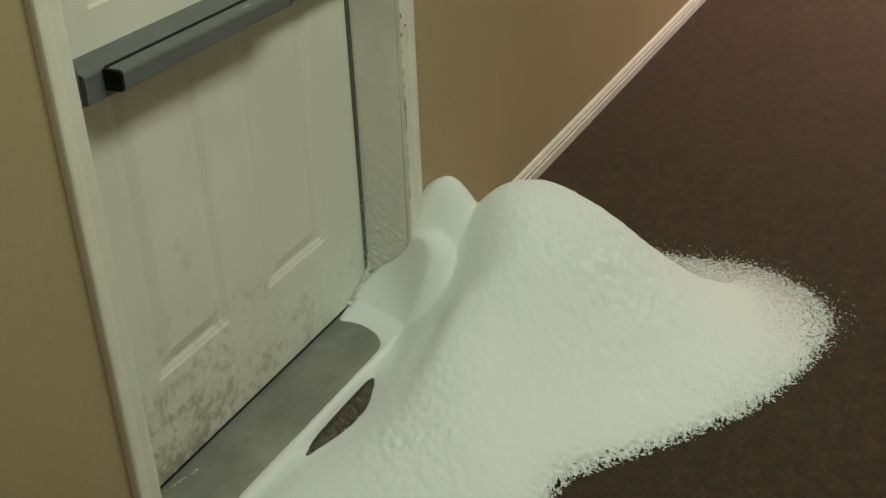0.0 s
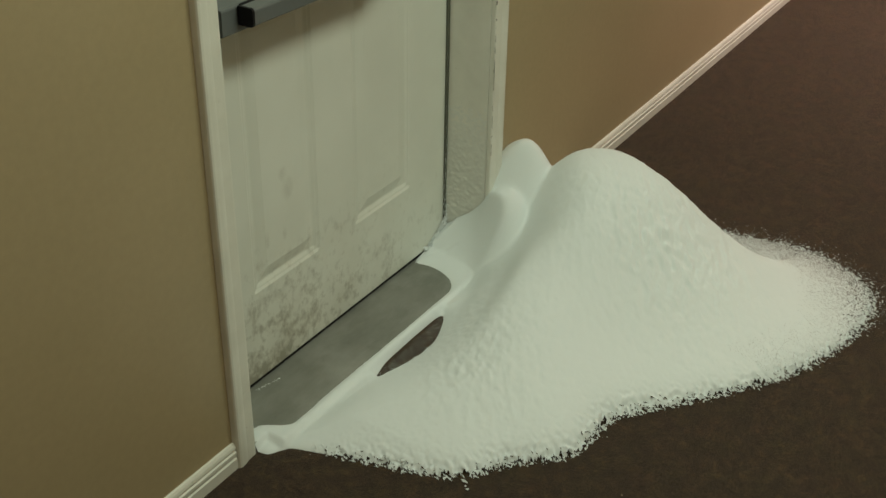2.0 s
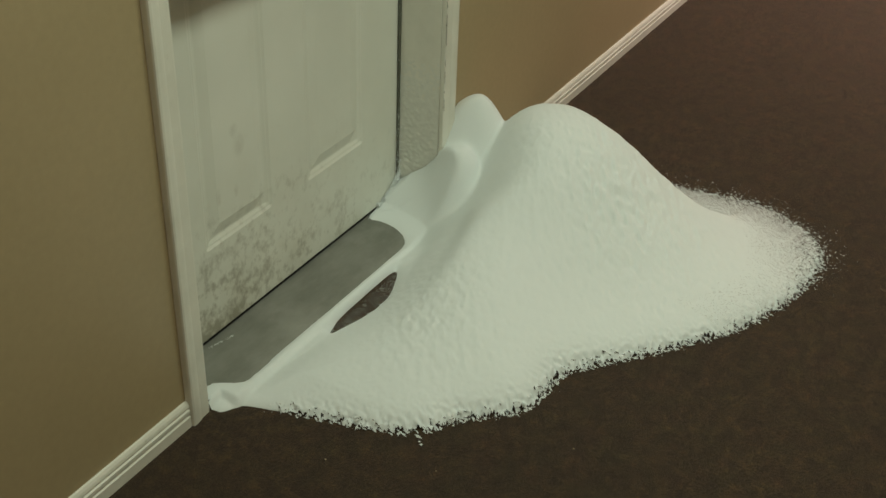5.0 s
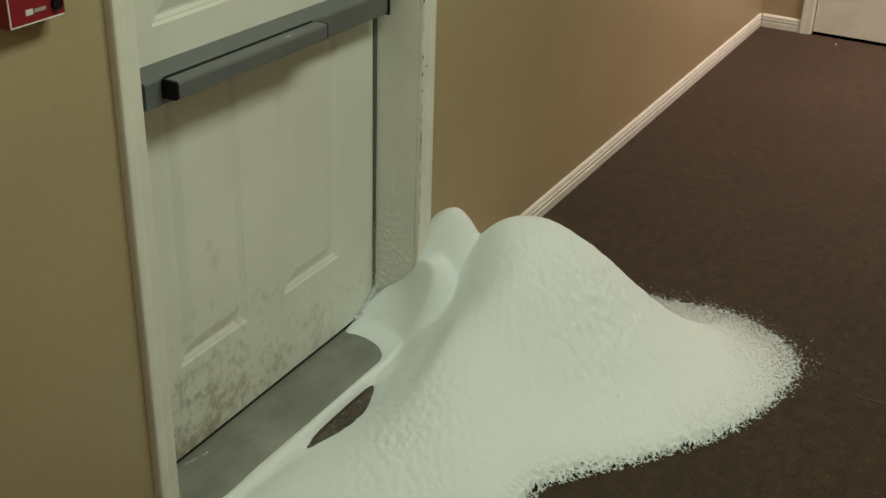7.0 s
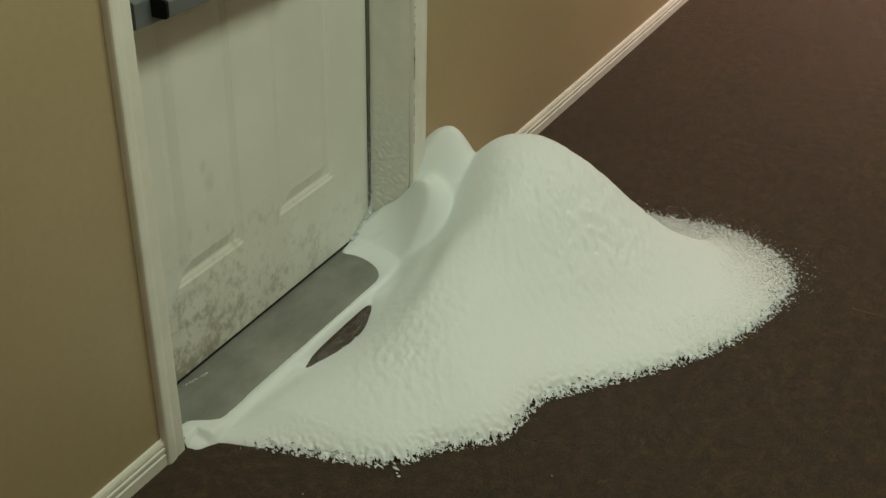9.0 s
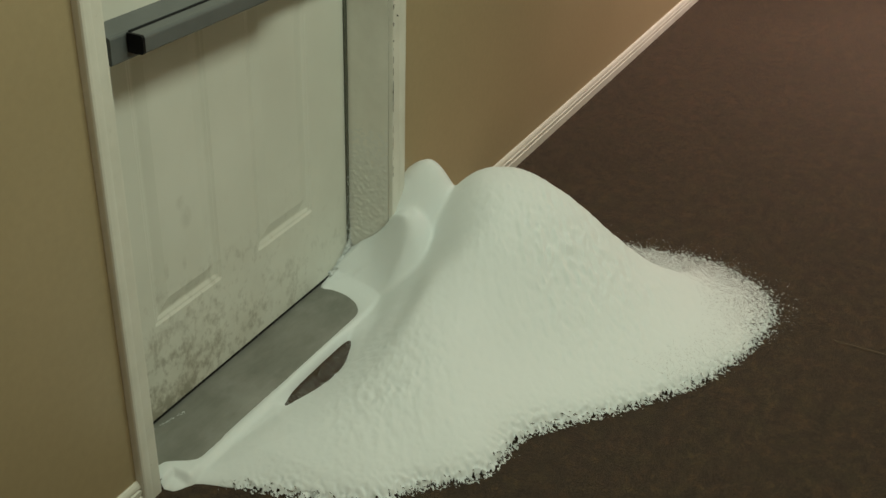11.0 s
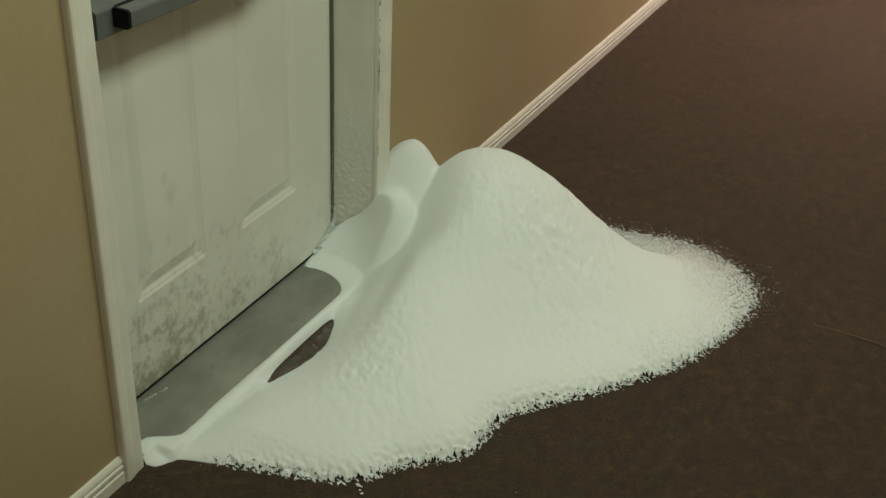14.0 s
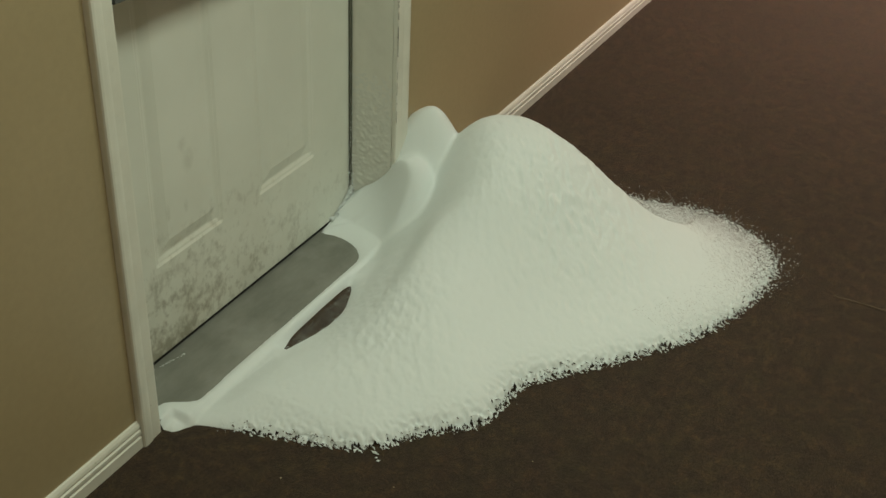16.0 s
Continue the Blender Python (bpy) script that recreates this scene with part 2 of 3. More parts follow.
tagged(part("baseboard", extrude(BASE, lambda u, v, s: (FAR - u, FD1 - CW - s, v), FD1 - CW - SOUTH), TRIM),
       "white painted baseboard on the end wall", "baseboard", kind="structure")

# casings: (across from the opening, out from the wall)
CASE = [(0, 0), (0, 0.009), (0.002, 0.0108), (0.006, 0.0115), (0.026, 0.0125), (0.031, 0.0142),
        (0.036, 0.0152), (0.047, 0.0162), (0.0515, 0.0152), (0.0535, 0.012), (0.054, 0)]
trim = tagged(empty("door_trim"), "white painted casing and jambs round the exit door, chipped", "door frame", kind="structure")
part("casing", extrude(CASE, lambda u, v, s: (-0.004 - u, -v, s), HEAD + 0.06), TRIM, trim)
part("casing", extrude(CASE, lambda u, v, s: (W + 0.001 + u, -v, s), HEAD + 0.06), TRIM, trim, "chipped white casing")
part("casing", extrude(CASE, lambda u, v, s: (-0.004 + s, -v, HEAD + u), W + 0.006), TRIM, trim)
part("jamb", a_box(-0.03, 0.0, 0.0015, 0.112, 0, HEAD, bevel=0.0015), TRIM, trim)
part("jamb", a_box(W, W + 0.03, 0.0015, 0.112, 0, HEAD, bevel=0.0015), TRIM, trim, "white jamb with frost near the floor")
part("jamb", a_box(0.0, W, 0.0015, 0.112, HEAD, HEAD + 0.03), TRIM, trim)
part("weather_strip", a_box(W - 0.008, W + 0.004, 0.1125, 0.1175, 0.02, HEAD, bevel=0.001), RUBBER, trim, "dark rubber weather strip")
part("weather_strip", a_box(-0.004, 0.008, 0.1125, 0.1175, 0.02, HEAD, bevel=0.001), RUBBER, trim, "dark rubber weather strip")

# chipped gaps where the right casing has come away from its jamb: ragged cracks of uneven width
rng = random.Random(4)
bm = bmesh.new()


def crack(z0, z1, width, holes):
    """A ragged upright sliver, broken in places, a little proud of the joint."""
    z, front = z0, []
    while z < z1:
        gone = noise.noise((z * 60, width * 900, 1.3)) < holes
        w = 0.0 if gone else 1.3 * width * (0.35 + 0.9 * abs(noise.noise((z * 210, 4.1, width * 300))) + 0.25 * rng.random())
        x = W + 0.0011 + 0.0011 * noise.noise((z * 75, 0.0, 2.0))
        if w and front:
            v = [bm.verts.new(p) for p in ((x - w, -0.0122, z), (x + w, -0.0122, z))]
            bm.faces.new((front[0], front[1], v[1], v[0]))
            front = v
        else:
            front = [bm.verts.new(p) for p in ((x - w, -0.0122, z), (x + w, -0.0122, z))] if w else []
        z += rng.uniform(0.002, 0.0045)


for z0, z1, width, holes in ((0.29, 0.43, 0.0008, -0.1), (0.44, 0.53, 0.0013, -0.05), (0.53, 0.62, 0.0009, 0.0), (0.635, 0.745, 0.0022, -0.12),
                             (0.76, 0.84, 0.0006, -0.05), (0.845, 0.885, 0.0026, -0.4), (0.90, 1.02, 0.0008, 0.0), (1.02, 1.06, 0.002, -0.2), (1.1, 1.4, 0.0012, 0.0)):
    crack(z0, z1, width, holes)
bmesh.ops.create_icosphere(bm, subdivisions=1, radius=0.0020, matrix=Matrix.Translation((W + 0.0012, -0.0115, 0.512)))
bmesh.ops.create_icosphere(bm, subdivisions=1, radius=0.0022, matrix=Matrix.Translation((0.911, -0.0165, 0.695)))
tagged(part("paint_chip", bm, CHIP, trim, "dark chips along the casing joint"), kind="stuff")


# ---- doors: six-panel leaves ----
def leaf_mesh(width, z0, z1, cols, rows, thick, groove):
    """A leaf facing -y with sunk mouldings round raised fields."""
    steps = (0.0, 0.006, 0.009, 0.016, 0.020, 0.046)
    sunk = (0.0, groove * 0.46, groove * 0.5, groove * 0.96, groove, groove * 0.1)
    xs, zs = {-0.012, width + 0.012}, {z0, z1}
    for a, b in cols:
        for s in steps:
            xs |= {a + s, b - s}
    for a, b in rows:
        for s in steps:
            zs |= {a + s, b - s}
    xs, zs = sorted(xs), sorted(zs)

    def depth(x, z):
        for a, b in cols:
            for c, d in rows:
                across, up = min(x - a, b - x), min(z - c, d - z)
                if min(across, up) >= -1e-9:
                    return float(np.interp(min(across, up), steps, sunk)) * min(1.0, max(0.75, 0.88 + (across - up) / 0.06))
        return 0.0
    bm = bmesh.new()
    front = [[bm.verts.new((x, depth(x, z), z)) for x in xs] for z in zs]
    for j in range(len(zs) - 1):
        for i in range(len(xs) - 1):
            bm.faces.new((front[j][i], front[j][i + 1], front[j + 1][i + 1], front[j + 1][i]))
    rim = [front[0][i] for i in range(len(xs))] + [r[-1] for r in front[1:]] + front[-1][-2::-1] + [r[0] for r in front[-2:0:-1]]
    back = [bm.verts.new((v.co.x, thick, v.co.z)) for v in rim]
    for i in range(len(rim)):
        j = (i + 1) % len(rim)
        bm.faces.new((rim[i], back[i], back[j], rim[j]))
    bm.faces.new(back)
    return bm


exit_door = tagged(empty("door_1", (0, DEEP, 0)), "closed white six-panel steel exit door, scuffed and dirty near the bottom", "door", kind="structure")
leaf = part("leaf", leaf_mesh(W, 0.0275, HEAD + 0.01, ((0.168, 0.388), (0.520, 0.742)), ((0.237, 0.835), (0.946, 1.60), (1.70, 1.93)), 0.044, 0.0072),
            DOOR, exit_door)
# black strip filling the gap between leaf and threshold
part("door_foot_strip", a_box(-0.01, W + 0.01, 0.003, 0.04, 0.017, 0.027), GAP, exit_door, "black strip under the door")

# far door
far_trim = tagged(empty("door_trim"), "white painted casing round the far door", "door frame", kind="structure")
part("casing", extrude(CASE, lambda u, v, s: (FAR - v, FD0 + 0.004 + u * 0.95, s), HEAD + 0.06), TRIM, far_trim)
part("casing", extrude(CASE, lambda u, v, s: (FAR - v, FD1 - 0.004 - u * 0.95, s), HEAD + 0.06), TRIM, far_trim)
part("casing", extrude(CASE, lambda u, v, s: (FAR - v, FD1 - 0.004 + s, HEAD + u), FD0 - FD1 + 0.008), TRIM, far_trim)
part("jamb", a_box(FAR, FAR + 0.14, FD0, FD0 + 0.02, 0, HEAD + 0.02), TRIM, far_trim)
part("jamb", a_box(FAR, FAR + 0.14, FD1 - 0.02, FD1, 0, HEAD + 0.02), TRIM, far_trim)
far_door = tagged(empty("door_2"), "closed white panelled door at the corridor's end", "door", kind="structure")
far_door.matrix_world = pose(FAR + 0.012, FD0 - 0.016, 0, 0, 0, -90)
part("leaf", leaf_mesh(FD0 - FD1 - 0.032, 0.012, HEAD - 0.004, ((0.12, 0.35), (0.47, 0.70)), ((0.24, 0.80), (0.95, 1.60), (1.70, 1.93)), 0.035, 0.007),
     TRIM, far_door)
part("hinge", a_box(-0.013, -0.006, -0.006, 0.004, 0.19, 0.28, bevel=0.002), STEEL, far_door, "steel butt hinge")
tagged(part("door_backing", a_box(FAR + 0.06, FAR + 0.14, FD1, FD0, 0.0005, HEAD + 0.02), GAP, far_door, "dark gap under the door"))

# ---- threshold ----
SILL_TOP = 0.020
sill = tagged(empty("threshold"), "worn grey aluminium threshold under the exit door, dusted with snow", "threshold", kind="structure")
part("sill_plate", extrude([(-0.004, 0), (-0.004, SILL_TOP - 0.0012), (0.108, SILL_TOP), (0.110, 0.0165), (0.16, 0.016), (0.16, 0)],
     lambda u, v, s: (0.0015 + s, u, v), W - 0.003), SILL, sill)
part("sill_nose", extrude([(-0.044, 0), (-0.044, 0.010), (-0.042, 0.0145), (-0.037, 0.0165), (-0.0042, SILL_TOP - 0.0012), (-0.0042, 0)],
     lambda u, v, s: (0.040 + s, u, v), W - 0.046), SILL, sill, "sloping nose of the threshold")

# ---- exit device on the door: mounted a degree out of level ----
device = tagged(empty("panic_bar"), "grey enamelled push bar across the white exit door", "panic bar")
device.matrix_world = pose(0.45, 0.0, 0.85, 0, math.degrees(0.018), 0)
RY, BACKED = 0.064, DEEP + 0.001


def along(profile, x0, x1):
    """A (depth, height) profile run along the device, heights about its middle."""
    return extrude(profile, lambda u, v, s: (x0 - 0.45 + s, u, v), x1 - x0)


def rounded(y0, y1, z0, z1, r, n=4):
    """A bar's section with its two front edges rounded."""
    out = [(y1, z0)]
    for cy, cz, a0 in ((y0 + r, z0 + r, 270), (y0 + r, z1 - r, 180)):
        out += [(cy + r * math.cos(radians(a0 - 90 * k / n)), cz + r * math.sin(radians(a0 - 90 * k / n))) for k in range(n + 1)]
    return out + [(y1, z1)]


part("rail", along([(BACKED, -0.0285), (RY + 0.004, -0.0285), (RY + 0.001, -0.0275), (RY, -0.0245), (RY, 0.0165), (RY + 0.0015, 0.0195), (RY + 0.006, 0.0215),
                    (BACKED, 0.0275)], 0.0805, 0.868), BAR, device)
part("end_cap", a_box(0.418, 0.427, RY - 0.003, BACKED, -0.0315, 0.0335, bevel=0.003), BLACK, device, "black plastic end cap")
part("end_cover", along([(BACKED, -0.0325), (RY + 0.012, -0.0325), (RY + 0.010, -0.030), (RY + 0.010, 0.026), (RY + 0.013, 0.036), (BACKED, 0.042)], 0.002, 0.080),
     BAR, device, "grey hinge-side end cover")
PX0, PX1, PZ0, PZ1, PY0, PY1 = 0.122, 0.580, -0.0128, 0.0205, 0.028, 0.058
push = part("push_bar", along(rounded(PY0, PY1, PZ0, PZ1, 0.0065), PX0 + 0.003, PX1 - 0.003), BAR, device, smooth=False)
part("bar_end", along(rounded(PY0 - 0.0004, PY1 + 0.004, PZ0 - 0.0004, PZ1 + 0.0004, 0.0065), PX0 - 0.003, PX0 + 0.003), BLACK, push, "black plastic end of the push bar")
part("bar_end", along(rounded(PY0 - 0.0004, PY1 + 0.002, PZ0 - 0.0004, PZ1 + 0.0004, 0.0065), PX1 - 0.003, PX1), BLACK, push, "black plastic end of the push bar")
part("pale_spot", a_box(0.452 - 0.45, 0.468 - 0.45, PY0 + 0.009, PY0 + 0.014, PZ1 - 0.0003, PZ1 + 0.0005, bevel=0.0003), GREYPRINT, push, "small pale spot on the bar")
part("slot", along([(PY1 + 0.0002, PZ0 + 0.002), (RY - 0.0002, PZ0 + 0.002), (RY - 0.0002, PZ1 + 0.002), (PY1 + 0.0002, PZ1 + 0.0005)], PX0 + 0.004, PX1 - 0.008),
     BLACK, device, "dark slot behind the push bar")


# ---- fire alarm pull station ----
def text_mesh(body, size, depth):
    cu = bpy.data.curves.new("text", "FONT")
    cu.body, cu.size, cu.extrude, cu.align_x = body, size, depth, "CENTER"
    tmp = bpy.data.objects.new("text", cu)
    scene.collection.objects.link(tmp)
    me = bpy.data.meshes.new_from_object(tmp.evaluated_get(bpy.context.evaluated_depsgraph_get()))
    bm = bmesh.new()
    bm.from_mesh(me)
    bpy.data.objects.remove(tmp)
    bpy.data.curves.remove(cu)
    bpy.data.meshes.remove(me)
    return bm


def plate(points, y0, y1):
    """A flat prism of an (x, z) outline between two depths."""
    return extrude([(x, z) for x, z in points], lambda u, v, s: (u, y0 + s, v), y1 - y0)


AX0, AX1, AZ0, AZ1, AY = -0.268, -0.165, 1.075, 1.210, -0.034
alarm = tagged(empty("fire_alarm", (0, 0, 0)), "red fire alarm pull station with white lettering on the beige wall", "fire alarm")
part("body", a_box(AX0, AX1, AY, -0.0005, AZ0, AZ1, bevel=0.004, segments=3), RED, alarm, smooth=False)
part("edge_line", a_box(AX0 + 0.0032, AX1 - 0.004, AY - 0.0006, AY + 0.003, AZ0 + 0.0012, AZ0 + 0.0030), WHITE, alarm, "thin white edge line")
part("edge_line", a_box(AX0 + 0.0012, AX0 + 0.0030, AY - 0.0006, AY + 0.003, AZ0 + 0.0012, AZ1 - 0.004), WHITE, alarm, "thin white edge line")
bm = text_mesh("FIRE", 0.034, 0.0006)
bm.transform(Matrix.Translation(((AX0 + AX1) / 2, AY - 0.0006, AZ1 - 0.036)) @ Matrix.Rotation(math.pi / 2, 4, "X"))
part("lettering", bm, WHITE, alarm, "white word FIRE")
cx = (AX0 + AX1) / 2


def shield(k, up):
    hw, top, side, tip = 0.042 * k, up + 0.029 * k, up - 0.016 * k, up - 0.026 * k
    return [(cx - hw, top), (cx + hw, top), (cx + hw, side), (cx + hw * 0.45, tip), (cx - hw * 0.45, tip), (cx - hw, side)]


mid = (AZ0 + AZ1) / 2 - 0.001
part("outline", plate(shield(1.0, mid), AY - 0.001, AY + 0.002), WHITE, alarm, "white outline round the handle")
part("recess", plate(shield(0.955, mid), AY - 0.0016, AY + 0.002), BLACK, alarm, "black handle recess")
handle = part("pull_handle", a_box(cx - 0.037, cx + 0.037, AY - 0.012, AY - 0.001, mid - 0.004, mid + 0.022, bevel=0.003), BLACK, alarm, "black pull handle")
part("handle_edge", a_box(cx - 0.037, cx + 0.037, AY - 0.0055, AY - 0.0015, mid - 0.0065, mid - 0.0048), WHITE, alarm, "pale line under the handle")
for dz, w in ((0.014, 0.05), (0.006, 0.04)):
    part("print_bar", a_box(cx - w / 2, cx + w / 2, AY - 0.0126, AY - 0.011, mid + dz - 0.0015, mid + dz + 0.0015), GREYPRINT, handle, "small pale print")
bm = bmesh.new()
bmesh.ops.create_cone(bm, cap_ends=True, segments=20, radius1=0.010, radius2=0.009, depth=0.006,
                      matrix=Matrix.Translation((AX1 - 0.017, AY - 0.002, AZ0 + 0.020)) @ Matrix.Rotation(math.pi / 2, 4, "X"))
part("key_lock", bm, BLACK, alarm, "round black key lock")
part("maker_mark", a_box(AX0 + 0.030, AX0 + 0.043, AY - 0.0008, AY + 0.001, AZ0 + 0.014, AZ0 + 0.022), WHITE, alarm, "small white mark")
part("maker_mark", a_box(AX0 + 0.045, AX0 + 0.066, AY - 0.0008, AY + 0.001, AZ0 + 0.0155, AZ0 + 0.0205), GREYPRINT, alarm, "small grey mark")


# ---- the snow drift ----
def closed_curve(points, per=14):
    p = np.array(points)
    n, out = len(p), []
    for i in range(n):
        a, b, c, d = p[i - 1], p[i], p[(i + 1) % n], p[(i + 2) % n]
        for k in range(per):
            t = k / per
            out.append(0.5 * (2 * b + (c - a) * t + (2 * a - 5 * b + 4 * c - d) * t * t + (3 * b - a - 3 * c + d) * t ** 3))
    return np.array(out)


def signed(xy, poly):
    """Distance to a closed outline, positive inside."""
    best = np.full(len(xy), 1e9)
    inside = np.zeros(len(xy), bool)
    for a, b in zip(poly, np.roll(poly, -1, 0)):
        ab = b - a
        t = np.clip(((xy - a) @ ab) / max(ab @ ab, 1e-12), 0, 1)
        best = np.minimum(best, np.linalg.norm(xy - a - t[:, None] * ab, axis=1))
        cross = (a[1] > xy[:, 1]) != (b[1] > xy[:, 1])
        with np.errstate(divide="ignore", invalid="ignore"):
            xx = a[0] + (xy[:, 1] - a[1]) * ab[0] / ab[1]
        inside ^= cross & (xy[:, 0] < xx)
    return np.where(inside, best, -best)


def wobble(xy, scale, seed, octaves=3):
    return np.array([noise.fractal((x * scale + seed, y * scale - seed, seed), 1.0, 2.0, octaves) for x, y in xy])


FOOT = closed_curve([(0.002, 0.012), (0.002, -0.030), (0.026, -0.048), (0.046, -0.066), (0.072, -0.15), (0.112, -0.29), (0.160, -0.395), (0.235, -0.452), (0.34, -0.548), (0.49, -0.572), (0.64, -0.688),
                     (0.80, -0.806), (0.965, -0.882), (1.14, -0.914), (1.255, -0.900), (1.335, -0.838), (1.388, -0.735), (1.398, -0.63), (1.376, -0.52), (1.36, -0.2), (1.30, 0.06),
                     (0.98, 0.17), (0.81, 0.16), (0.782, 0.124), (0.752, 0.106), (0.757, 0.075), (0.752, 0.035), (0.732, -0.004), (0.700, -0.027), (0.64, -0.030), (0.60, -0.029), (0.40, -0.028), (0.22, -0.027), (0.12, -0.028), (0.085, -0.022), (0.052, 0.022), (0.025, 0.032), (0.008, 0.032)])
HOLE = closed_curve([(0.338, -0.068), (0.352, -0.062), (0.40, -0.052), (0.49, -0.049), (0.575, -0.050), (0.606, -0.054), (0.612, -0.062), (0.580, -0.078), (0.517, -0.098), (0.442, -0.096), (0.37, -0.078)])
# the hollow scooped out before the door, and the thin lee of the main dome
BOWL = closed_curve([(0.80, 0.20), (0.808, 0.12), (0.803, 0.06), (0.801, 0.014), (0.780, -0.032), (0.705, -0.080), (0.61, -0.104), (0.50, -0.124), (0.40, -0.122), (0.30, -0.085), (0.10, -0.05), (-0.2, 0.0), (-0.2, 0.2)])
LEE = closed_curve([(1.36, 0.1), (1.335, -0.25), (1.285, -0.45), (1.232, -0.57), (1.225, -0.625), (1.28, -0.66), (1.6, -0.7), (1.7, -0.2), (1.6, 0.1)])


def ground(xy):
    """The height of the carpet and of the threshold on it."""
    x, y = xy[:, 0], xy[:, 1]
    nose = np.interp(y, (-0.054, -0.049, -0.044, -0.038, -0.004, 0.2), (0, 0.008, 0.0155, 0.0178, 0.0192, 0.0205)) * np.clip((x - 0.030) / 0.012, 0, 1)
    flat = 0.0188 * np.clip((y + 0.012) / 0.008, 0, 1)
    return np.maximum(nose, flat) * ((x > -0.01) & (x < W))


def hump(xy, centre, turn, front, back, left, right, power=1.6):
    c, s = math.cos(radians(turn)), math.sin(radians(turn))
    d = xy - np.array(centre)
    a, b = d[:, 0] * c + d[:, 1] * s, -d[:, 0] * s + d[:, 1] * c
    q = np.sqrt((a / np.where(a > 0, front, back)) ** 2 + (b / np.where(b > 0, left, right)) ** 2)
    return np.exp(-1.6 * q ** power)


def softplus(v, k):
    return k * np.logaddexp(v / k, 0)


def softmin(a, b, k):
    return -k * np.logaddexp(-a / k, -b / k)


def drift_height(xy, d):
    """The heap: an apron with the main dome and the peak by the casing, cut by the hollow's steep bank and by the lee slope."""
    x, y = xy[:, 0], xy[:, 1]
    edge = np.minimum(d, 0.25) + 0.05 * hump(xy, (0.65, -0.14), 0, 0.3, 0.3, 0.1, 0.1)
    heap = 0.018 + 0.124 * np.clip(edge, 0, 0.25)
    heap = heap + 0.240 * hump(xy, (1.058, -0.220), -145.7, 0.386, 0.170, 0.390, 0.220, 2.52)
    heap = heap + 0.085 * hump(xy, (0.696, -0.189), -141.5, 0.425, 0.132, 0.219, 0.235, 2.0)
    peak = 0.296 * hump(xy, (1.008, -0.052), -150, 0.150, 0.195, 0.160, 0.230, 1.9)
    crown = 0.200 * hump(xy, (0.905, -0.062), -150, 0.115, 0.120, 0.095, 0.150, 2.6)
    peak = 0.010 * np.logaddexp(peak / 0.010, crown / 0.010)
    h = 0.010 * np.logaddexp(heap / 0.010, peak / 0.010)
    out = softplus(-signed(xy, BOWL), 0.010)
    steep = 0.62 + 1.30 * np.exp(-((y + 0.050) / 0.075) ** 2)
    brow = np.exp(-((y + 0.05) / 0.08) ** 2)
    hollow = 1 - 0.45 * brow * np.clip(1 - out / 0.12, -0.6, 1)
    bank = 0.024 + steep * out * hollow + 1.6 * softplus(out - 0.085 - 0.055 * brow - 0.6 * np.clip(y, 0, 0.1), 0.020)
    h = softmin(h, bank, 0.005 + 0.022 * np.clip((0.86 - x) / 0.15, 0, 1))
    lee = 0.013 + 1.25 * softplus(-signed(xy, LEE), 0.008) + 0.10 * np.clip(-0.62 - y, 0, 0.3)
    h = softmin(h, lee, 0.006)
    crease = np.abs((y - 0.095) + 1.55 * (x - 0.800)) / 1.84
    h = h - 0.010 * np.exp(-(crease / 0.006) ** 2) * np.clip((y - 0.0) / 0.05, 0, 1) * np.clip((0.84 - x) / 0.03, 0, 1)
    h = np.maximum(h, 0.009)
    corner = np.clip((x - 0.02) / 0.14, 0.45, 1)
    return h * corner * (1 - np.exp(-np.clip(d, 0, None) / (0.026 + 0.045 * np.clip((x - 1.05) / 0.2, 0, 1))))


SURFACE = {}


def surface(x, y):
    """The snow's own height at a place."""
    j, i = int(round((y - SURFACE["y0"]) / SURFACE["step"])), int(round((x - SURFACE["x0"]) / SURFACE["step"]))
    rows, cols = SURFACE["z"].shape
    return float(SURFACE["z"][j, i]) if 0 <= j < rows and 0 <= i < cols else 0.0


